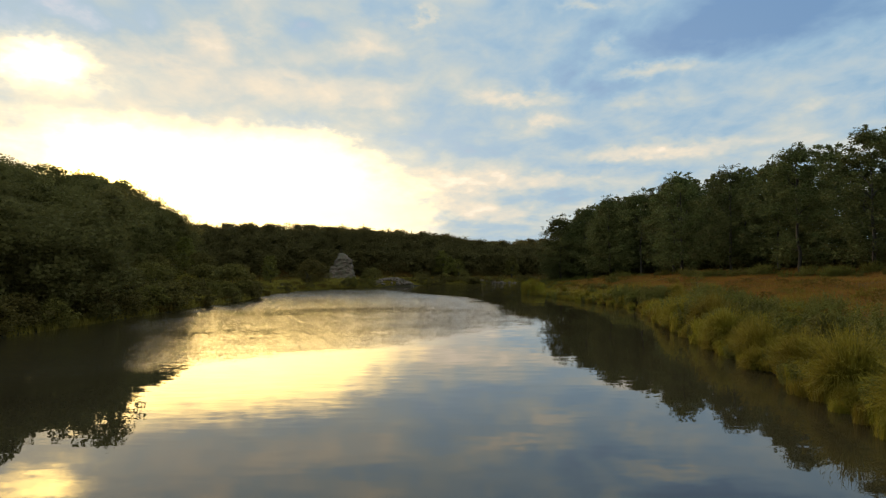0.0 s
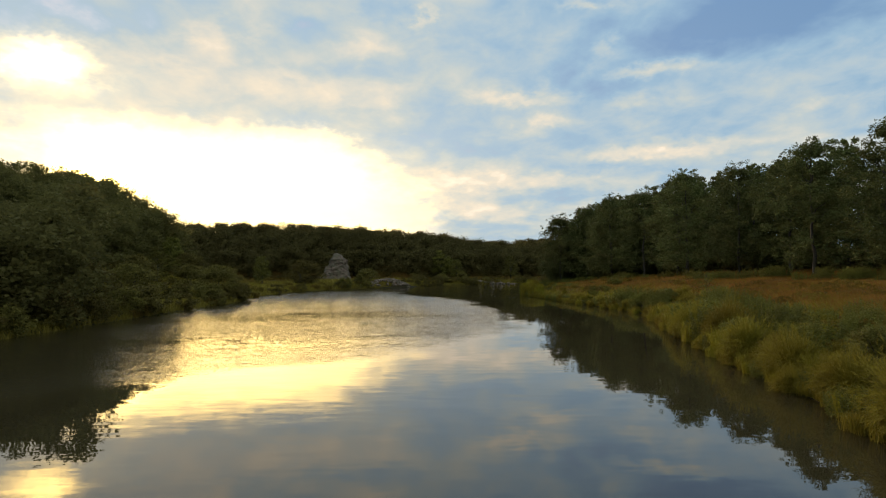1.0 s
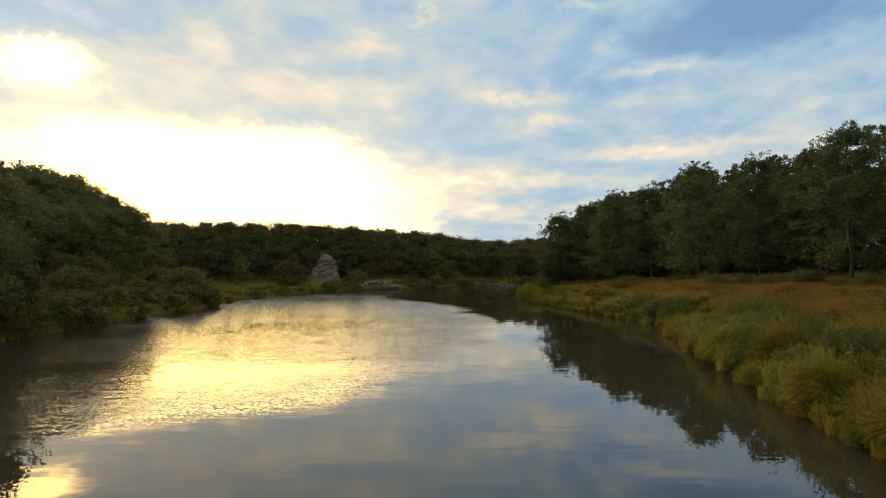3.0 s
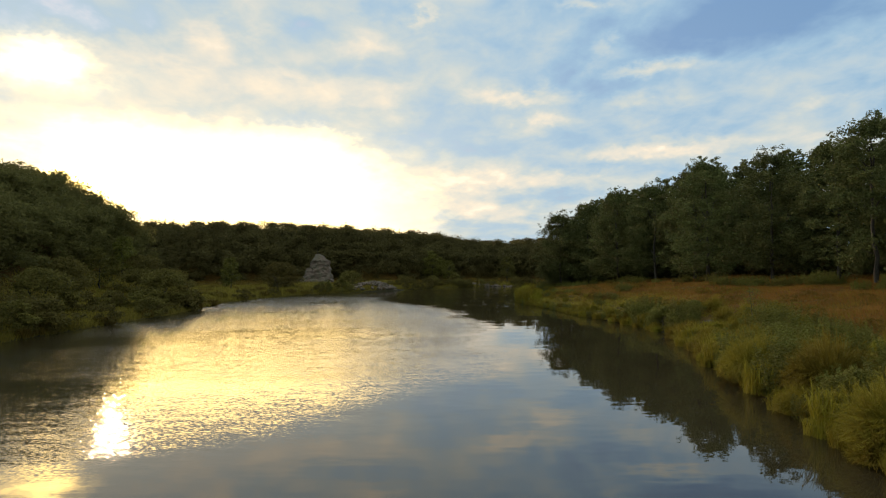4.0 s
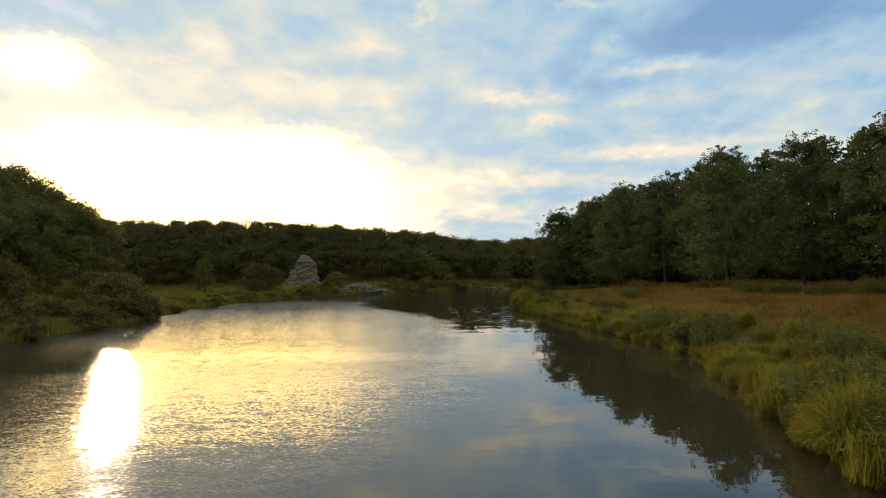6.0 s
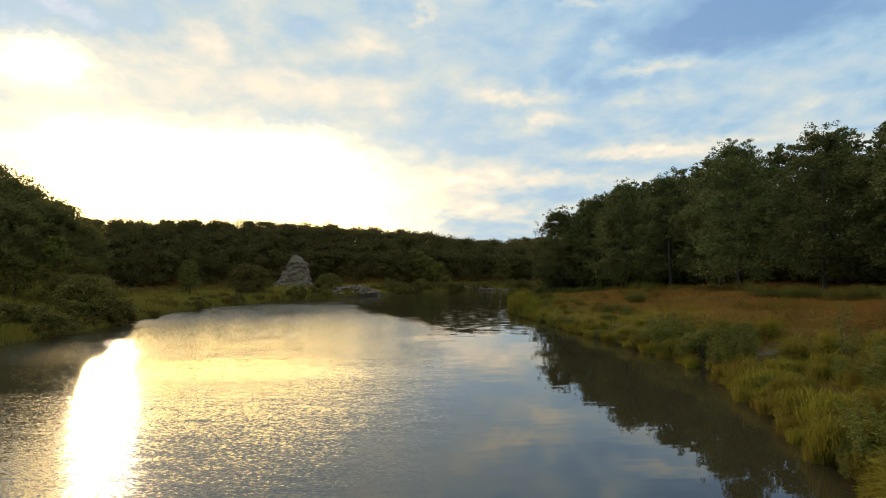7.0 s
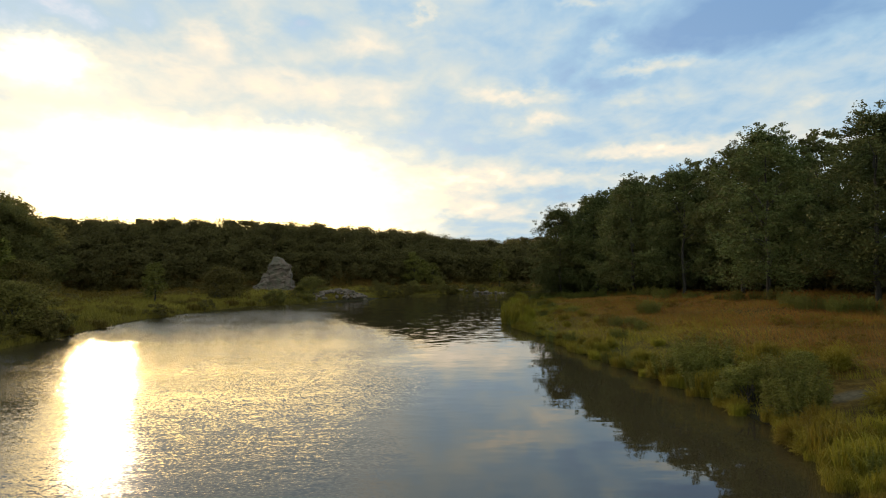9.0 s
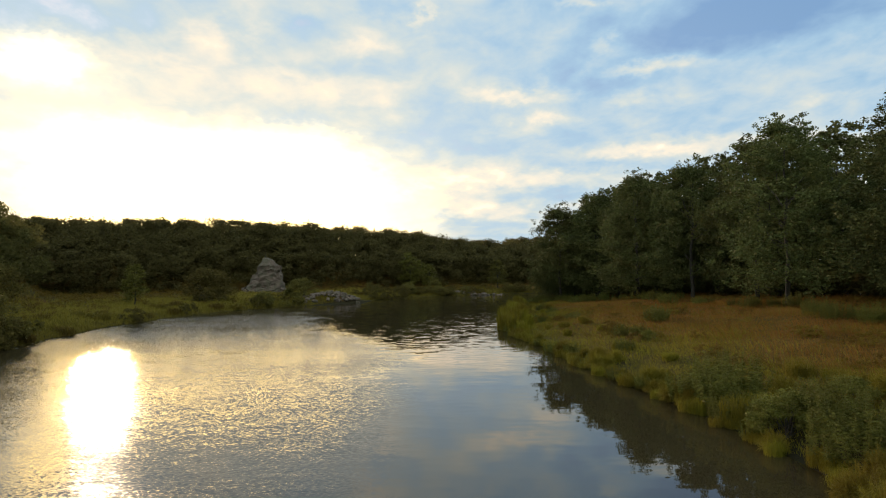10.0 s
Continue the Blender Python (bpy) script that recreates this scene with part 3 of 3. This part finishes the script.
def make_mound(seed, height, radius, strands, mat, label, fine=1.0):
    """Rounded feathery shrub: fine stems that fan out to a dome, with short sprays along their ends."""
    rng = np.random.default_rng(seed)
    root = new("feathery_shrub")
    tagged(root, label, "shrub")
    quads, tris = [], []
    for lump in range(3):
        mid = np.array((*(rng.uniform(-0.38, 0.38, 2) * radius), 0.0)) if lump else np.zeros(3)
        big = rng.uniform(0.62, 0.82) if lump else 1.0
        c = int(strands * big)
        ang, up = rng.uniform(0, 2 * np.pi, c), rng.random(c)
        flat = np.sqrt(1 - up**2)
        shell = rng.uniform(0.80, 1.06, c) * big * (1 + 0.10 * np.sin(ang * 3 + lump) + 0.07 * np.sin(ang * 7 + up * 5))
        tip = mid + np.stack([radius * flat * np.cos(ang) * shell, radius * flat * np.sin(ang) * shell, height * (0.10 + 0.90 * up) * shell], 1)
        foot = mid + np.stack([np.cos(ang), np.sin(ang), ang * 0], 1) * (0.25 * radius * rng.random(c))[:, None]
        bend = foot * 0.42 + tip * 0.58 + np.array((0, 0, 0.16 * height)) * flat[:, None]
        side = np.stack([-np.sin(ang), np.cos(ang), ang * 0], 1) * 0.009 * fine
        quads.append(np.stack([foot - side, foot + side, bend + side, bend - side, bend - side, bend + side, tip + side * 0.2, tip - side * 0.2], 1).reshape(-1, 3))
        k2 = 5
        u = rng.uniform(0.15, 1.02, (c, k2, 1))
        at = (bend[:, None] * (1 - u) + tip[:, None] * u).reshape(-1, 3)
        way = (tip - bend) / (np.linalg.norm(tip - bend, axis=1)[:, None] + 1e-6)
        way = np.repeat(way, k2, 0) * 0.8 + scatter_dirs(rng, c * k2) * 0.75
        across = np.cross(way, scatter_dirs(rng, c * k2))
        across /= np.linalg.norm(across, axis=1)[:, None] + 1e-6
        long = fine * rng.uniform(0.06, 0.15, (c * k2, 1))
        tris.append(np.stack([at - across * 0.009 * fine, at + across * 0.009 * fine, at + way * long + across * 0.002, at + way * long - across * 0.002], 1).reshape(-1, 3))
    q, tr = np.concatenate(quads), np.concatenate(tris)
    part("foliage", quads_of("foliage", np.concatenate([q, tr])), mat, root)
    return root


SEDGE_LABEL, HERB_LABEL = "arching yellow-green sedge at the water's edge", "tall dark green herbs on the river bank"
sedges = [make_sedge(200 + i, 1.5, 1.5, 600, SEDGE, SEDGE_LABEL, 0.8, 0.0135) for i in range(4)]
herbs = [make_herb(220 + i, 1.9, 1.15, 52, HERB, HERB_LABEL) for i in range(4)]
willows = [make_shrub(240 + i, 2.0, 1.4, 70, 130, 0.055, WILLOW, "rounded olive-green willow shrub on the bank") for i in range(3)]
mounds = [make_mound(280 + i, 1.9, 1.35, 900, PLUME, "rounded feathery olive-brown shrub at the water's edge") for i in range(4)]
small_mounds = [make_mound(290 + i, 1.9, 1.35, 270, PLUME, "small feathery olive-brown shrub among bank grass", 1.7) for i in range(4)]
reeds = [make_sedge(260 + i, 2.0, 0.9, 420, SEDGE, "upright green reeds standing in the shallows", 0.12, 0.02) for i in range(2)]
weeds = [make_shrub(270 + i, 0.75, 0.85, 20, 46, 0.045, WEED, "low olive-brown weed clump in the meadow", "weed_clump", "weed", False) for i in range(4)]
spots = {"sedge": [], "herb": [], "willow": [], "reed": [], "mound": [], "small_mound": [], "weed": []}
rng = np.random.default_rng(77)


def bank_x(y):
    return float(np.interp(y, SHORE[1:19, 1], SHORE[1:19, 0]))


# the large clumps that stand out along the meadow bank: kind, metres along, metres in from the water, size
CLUMPS = [("sedge", 16.5, 0.8, 1.1), ("mound", 19.5, 1.0, 1.15), ("mound", 23.5, 0.8, 1.2), ("sedge", 21.5, 2.4, 1.1), ("herb", 25.5, 2.8, 1.0), ("mound", 27.5, 0.8, 0.95), ("mound", 32, 0.7, 1.05), ("willow", 29.5, 2.6, 0.8),
          ("herb", 30, 4.2, 1.0), ("mound", 36.8, 0.8, 1.1), ("herb", 34.5, 2.6, 1.0), ("sedge", 39.5, 0.8, 1.1), ("mound", 42.6, 1.7, 1.2), ("herb", 40, 3.0, 0.95), ("herb", 44.6, 0.9, 1.1), ("sedge", 45.6, 0.5, 1.15), ("mound", 47.6, 0.8, 1.15),
          ("herb", 47.2, 2.6, 1.15), ("herb", 50.4, 1.3, 1.1), ("herb", 50.5, 3.2, 1.0), ("sedge", 52.5, 0.8, 1.1), ("mound", 53.5, 2.2, 0.8), ("sedge", 55.5, 0.7, 1.1), ("herb", 56, 4.0, 1.0), ("herb", 57.5, 5.0, 1.0), ("sedge", 57.5, 0.8, 1.0),
          ("mound", 59.5, 1.0, 0.62), ("sedge", 61.5, 0.9, 0.95), ("sedge", 63.5, 0.8, 1.0), ("herb", 68.2, 1.2, 1.0), ("herb", 69.8, 1.8, 1.12), ("willow", 71.3, 1.0, 0.9), ("herb", 71.6, 2.4, 0.95), ("herb", 76, 1.3, 1.2), ("herb", 77.4, 2.0, 1.15),
          ("herb", 77.8, 0.8, 0.9), ("sedge", 73.6, 0.8, 0.9), ("mound", 82, 0.8, 0.6), ("mound", 90, 1.2, 0.55), ("herb", 100, 9.5, 0.8), ("herb", 101.5, 10.5, 0.7)]
for kind, y, inland, size in CLUMPS:
    spots[kind].append((bank_x(y) + inland, y, rng.uniform(0, 360), size))
for y in np.arange(9, 156, 1.15):
    for inland in (0.35, 1.5, 3.2, 5.4):
        if rng.random() < (0.85 if inland < 1 else 0.62 if y < 75 else 0.34):
            yy, dd = y + rng.uniform(-0.6, 0.6), inland + rng.uniform(-0.3, 0.9)
            x = bank_x(yy) + dd
            if math.hypot((x - 24.3) * 0.6, yy - 68.9) < 2.6:
                continue
            kind = rng.choice(["sedge", "herb", "willow", "small_mound"], p=[0.55, 0.20, 0.02, 0.23] if inland < 1 else [0.34, 0.34, 0.06, 0.26] if y < 57 else [0.60, 0.16, 0.02, 0.22])
            size = rng.uniform(0.45, 0.75) * (1.0 if y < 78 else 0.72)
            spots[kind].append((x, yy, rng.uniform(0, 360), size))
for y in np.arange(12, 110, 0.9):  # drooping fringe that hides the wet foot of the bank
    yy = y + rng.uniform(-0.4, 0.4)
    kind = rng.choice(["sedge", "small_mound", "herb"], p=[0.66, 0.22, 0.12])
    spots[kind].append((bank_x(yy) + rng.uniform(-0.1, 0.45), yy, rng.uniform(0, 360), rng.uniform(0.38, 0.62)))
for i in range(170):  # low weeds scattered over the meadow
    yy = rng.uniform(20, 125)
    x = bank_x(yy) + rng.uniform(3.0, 16.0)
    if math.hypot((x - 24.3) * 0.6, yy - 68.9) > 2.6:
        spots["weed"].append((x, yy, rng.uniform(0, 360), rng.uniform(0.45, 1.1)))
for i in range(26):  # reeds round the point where the river bends away
    y = rng.uniform(108, 150)
    spots["reed"].append((bank_x(y) + rng.uniform(-0.3, 2.5), y, rng.uniform(0, 360), rng.uniform(0.8, 1.15)))
for i in range(95):  # green belt under the oaks
    u = rng.uniform(0, len(line) - 1.01)
    j, f = int(u), u % 1
    x, y = line[j][0] + (line[j + 1][0] - line[j][0]) * f, line[j][1] + (line[j + 1][1] - line[j][1]) * f
    spots["herb"].append((x - rng.uniform(0.5, 4.5), y + rng.normal(), rng.uniform(0, 360), rng.uniform(0.35, 0.8)))
for kinds, key, group in ((sedges, "sedge", "sedge tussocks on the meadow bank"), (herbs, "herb", "tall herbs on the meadow bank"), (willows, "willow", "willow shrubs on the meadow bank"), (mounds, "mound", "feathery shrubs on the meadow bank"), (small_mounds, "small_mound", "small feathery shrubs of the bank"), (reeds, "reed", "reeds round the point"), (weeds, "weed", "weeds of the meadow")):
    for i, ob in enumerate(kinds):
        plant(ob, spots[key][i :: len(kinds)], group)


def sward(name, label, mat, seed, count, region, low, high, width, bank=None, spread=3.0):
    """Standing grass as one object: single blades, strewn where region keeps them."""
    r = np.random.default_rng(seed)
    y = r.uniform(2, 152, count * 3)
    x = np.interp(y, SHORE[1:19, 1], SHORE[1:19, 0]) + r.uniform(0.35, 26, count * 3)
    if bank is not None:
        i = r.integers(0, len(bank) - 1, count * 3)
        u = r.random((count * 3, 1))
        at = bank[i] * (1 - u) + bank[i + 1] * u + r.normal(size=(count * 3, 2)) * spread
        x, y = at[:, 0], at[:, 1]
    keep = region(x, y, r)
    x, y = x[keep][:count], y[keep][:count]
    z = ground_height(x, y) - 0.05
    c = len(x)
    h = r.uniform(low, high, c) * (0.75 + 0.35 * ripple_noise(x, y, 2.2))
    a = r.uniform(0, 6.28, c)
    bend = r.uniform(0.10, 0.75, c) * h
    wind = 2.4 + 0.9 * ripple_noise(x, y, 7.0) + r.normal(size=c) * 0.8
    foot = np.stack([x, y, z], 1)
    side = np.stack([np.cos(a), np.sin(a), np.zeros(c)], 1) * width
    lean = np.stack([np.cos(wind) * bend, np.sin(wind) * bend, h], 1)
    v = np.stack([foot - side, foot + side, foot + lean], 1).reshape(-1, 3)
    return tagged(part(name, mesh_from(name, v, np.arange(len(v)).reshape(-1, 3), False), mat), label, "grass", kind="stuff")


def inland_of(x, y):
    return x - np.interp(y, SHORE[1:19, 1], SHORE[1:19, 0])


def off_landing(x, y):
    return np.hypot((x - 24.3) * 0.6, y - 68.9) > 1.9


sward("dry_meadow_grass", "tall dry reddish-brown grass of the meadow", HAY, 301, 210000, lambda x, y, r: (r.random(len(x)) < ramped(inland_of(x, y) + 3.0 * ripple_noise(x, y, 9.0), 2.5, 10)) & off_landing(x, y), 0.24, 0.62, 0.013)
sward("meadow_weeds", "mottled olive and brown weeds of the meadow", WEED, 304, 110000, lambda x, y, r: (ripple_noise(x, y, 3.1) + 0.5 * ripple_noise(x, y, 1.1) + r.normal(size=len(x)) * 0.35 > 0.0) & (inland_of(x, y) > 1.0) & off_landing(x, y), 0.18, 0.48, 0.020)
sward("green_bank_grass", "yellow-green grass along the river bank", SEDGE, 302, 75000, lambda x, y, r: (r.random(len(x)) < 1.05 - ramped(inland_of(x, y) + 3.0 * ripple_noise(x, y, 9.0), 2.0, 11)) & off_landing(x, y), 0.18, 0.50, 0.016)

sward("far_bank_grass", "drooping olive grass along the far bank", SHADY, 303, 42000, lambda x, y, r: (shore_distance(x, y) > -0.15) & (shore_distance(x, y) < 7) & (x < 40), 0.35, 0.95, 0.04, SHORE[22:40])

sward("far_meadow_grass", "smooth olive grass of the far flat", FLAT, 305, 62000, lambda x, y, r: (shore_distance(x, y) > 0.3) & (x > tree_line(y) - 2) & (y < far_foot(x)), 0.45, 1.0, 0.045, np.array([(-35, 70), (-40, 86), (-44, 104), (-42, 118), (-40, 132), (-37, 146), (-33, 158), (-22, 176), (-8, 190)], float), 5.5)

# ---- the far bank: shrubs, trees, boulders and a rocky crag ----
spots = {"herb": [], "sedge": [], "willow": []}
left = SHORE[21:40]
for i in range(len(left) - 1):
    p, q = left[i], left[i + 1]
    n_here = int(np.hypot(*(q - p)) / 1.6)
    nrm = np.array((-(q - p)[1], (q - p)[0])) / np.hypot(*(q - p))
    for j in range(n_here):
        for inland in (0.1, 0.5, 2.5, 5.5):
            at = p + (q - p) * rng.random() - nrm * (inland + rng.uniform(-0.4, 1.2))
            if shore_distance(at[0], at[1]) < 0.2 or rng.random() < 0.35:
                at = p + (q - p) * rng.random() + nrm * (inland + rng.uniform(-0.4, 1.2))
                if shore_distance(at[0], at[1]) < 0.2 or rng.random() < 0.35:
                    continue
            if abs(at[0] + 14.5) < 5 and abs(at[1] - 168.5) < 7:
                continue
            kind = rng.choice(["herb", "sedge", "willow"], p=[0.3, 0.5, 0.2] if at[1] < 105 or at[1] > 152 else [0.12, 0.88, 0.0])
            spots[kind].append((at[0], at[1], rng.uniform(0, 360), rng.uniform(0.7, 1.25)))
spots["sedge"] = spots["sedge"][::3]
far_sedges = [make_sedge(400 + i, 1.2, 1.7, 260, SHADY, "olive-brown sedge on the far bank", 0.8, 0.035) for i in range(2)]
far_herbs = [make_shrub(420 + i, 1.7, 1.4, 22, 64, 0.11, BUSH, "low olive-brown scrub on the far bank", "low_scrub", "scrub", False) for i in range(2)]
far_willows = [make_shrub(440 + i, 2.6, 1.7, 30, 90, 0.12, BUSH, "dark olive willow shrub on the far bank", stalk=False) for i in range(3)]
for kinds, key in ((far_sedges, "sedge"), (far_herbs, "herb"), (far_willows, "willow")):
    for i, ob in enumerate(kinds):
        plant(ob, spots[key][i :: len(kinds)], "growth of the far bank")
big_willow = make_shrub(460, 5.0, 3.0, 70, 130, 0.14, BUSH, "large dark round willow at the water's edge", "willow_bush")
plant(big_willow, [(-33.6, 102.6, 0, 1.0), (-33, 154.8, 40, 1.22), (-20, 166.5, 200, 0.85), (-37, 82, 80, 0.95), (-42, 112, 10, 0.9), (-44, 97, 150, 1.0), (-35.5, 70, 190, 0.9), (-48, 124, 60, 1.05)], "willows of the far bank")
lone = make_tree(470, 8.0, 2.6, 1.2, 50, 68, 0.21, WILLOW, 1.0, 0.16, "broadleaf_tree", "lone leafy tree before the distant wood", limbs=6)
plant(lone, [(-39.6, 142.6, 0, 0.86), (-2, 207, 60, 1.2), (20.5, 208, 130, 1.0), (-50, 122, 200, 0.9), (3, 205, 300, 0.8), (-46, 108, 90, 0.8)], "lone trees of the far bank")


def make_rock(seed, name="boulder", label="pale angular limestone boulder on the shore"):
    r = np.random.default_rng(seed)
    bm = bmesh.new()
    bmesh.ops.create_icosphere(bm, subdivisions=2, radius=0.5)
    cuts = scatter_dirs(r, 9)
    for v in bm.verts:
        p = np.array(v.co)
        for c in cuts:
            over = p @ c - 0.36
            if over > 0:
                p = p - c * over
        v.co = p * (1.25, 0.9, 0.7) + r.normal(size=3) * 0.012
    me = bpy.data.meshes.new(name)
    bm.to_mesh(me)
    bm.free()
    return tagged(part(name, me, STONE), label, "boulder")


rocks = [make_rock(500 + i) for i in range(5)]
heap = []
for i in range(170):
    u = rng.random()
    x, y = -18.8 + 8.6 * u + rng.normal() * 0.4, 164.6 + 7.6 * u + rng.normal() * 1.4
    heap.append((x, y, rng.uniform(0, 360), rng.uniform(0.4, 1.15)))
for i in range(45):
    heap.append((14 + rng.normal() * 3.0, 198 + rng.normal() * 0.7, rng.uniform(0, 360), rng.uniform(0.5, 1.3)))
for i, ob in enumerate(rocks):
    tagged(ob, group="boulders on the far shore")
    for j, (x, y, turn, size) in enumerate(heap[i::5]):
        m = pose(x, y, float(ground_height(x, y)) + 0.18 * size, rng.uniform(-25, 25), rng.uniform(-25, 25), turn) @ Matrix.Scale(size, 4)
        if j == 0:
            ob.matrix_basis = m
        else:
            copy_thing(ob, Matrix()).matrix_basis = m

# the crag: a steep layered cone of stone
r = np.random.default_rng(600)
rings, sides, verts, faces = 30, 40, [], []
for i in range(rings):
    u = i / (rings - 1)
    for j in range(sides):
        a = 2 * math.pi * j / sides
        wide = 4.0 * (1 - u) ** (0.76 + 0.32 * math.cos(a - 2.8)) + 0.55
        p = Vector((wide * math.cos(a) + 0.9 * u, wide * math.sin(a) * 0.8, -0.6 + 8.2 * u))
        layer = noise.cell(Vector((0, 0, p.z * 2.3))) * 0.16
        block = noise.cell_vector(p * 0.55) * 0.5 + noise.cell_vector(p * 1.5) * 0.3 + noise.noise_vector(p * 0.5) * 0.55 + noise.noise_vector(p * 2.6) * 0.25 + Vector((math.cos(a), math.sin(a), 0)) * layer
        verts.append(p + block * min(1.0, 2.2 * (1 - u) + 0.15))
for i in range(rings - 1):
    for j in range(sides):
        p, q = i * sides + j, i * sides + (j + 1) % sides
        faces.append((p, q, q + sides, p + sides))
crag = part("rocky_crag", mesh_from("rocky_crag", verts, faces, False), STONE)
crag.matrix_basis = pose(-31, 178, float(ground_height(-31, 178)) - 0.3)
tagged(crag, "steep pale layered rock crag before the wood", "rock")
top_z = float(ground_height(-31, 178)) + 7.3
paths = [limb(r, (0, 0, -0.3), (0.1, 0, 1.9), 0.10, 0.05, 5, 0.03)] + [limb(r, (0, 0, 0.5 + 0.25 * i), (r.normal() * 0.7, r.normal() * 0.5, 1.0 + 0.3 * i), 0.035, 0.012, 3, 0.04) for i in range(5)]
snag = part("dead_sapling", mesh_from("dead_sapling", *tubes(paths, 5)), BARK)
snag.matrix_basis = pose(-30.1, 178, top_z) @ Matrix.Scale(0.75, 4)
tagged(snag, "bare dead sapling on top of the crag", "sapling")

# a thin young tree that stands up out of the bank growth
sapling = make_tree(640, 3.1, 0.5, 0.4, 22, 40, 0.05, WILLOW, 0.32, 0.035, "young_tree", "thin young tree with sparse leaves on the bank", "sapling")
sapling.matrix_basis = stand(sapling, 24.5, 62.5, 30)
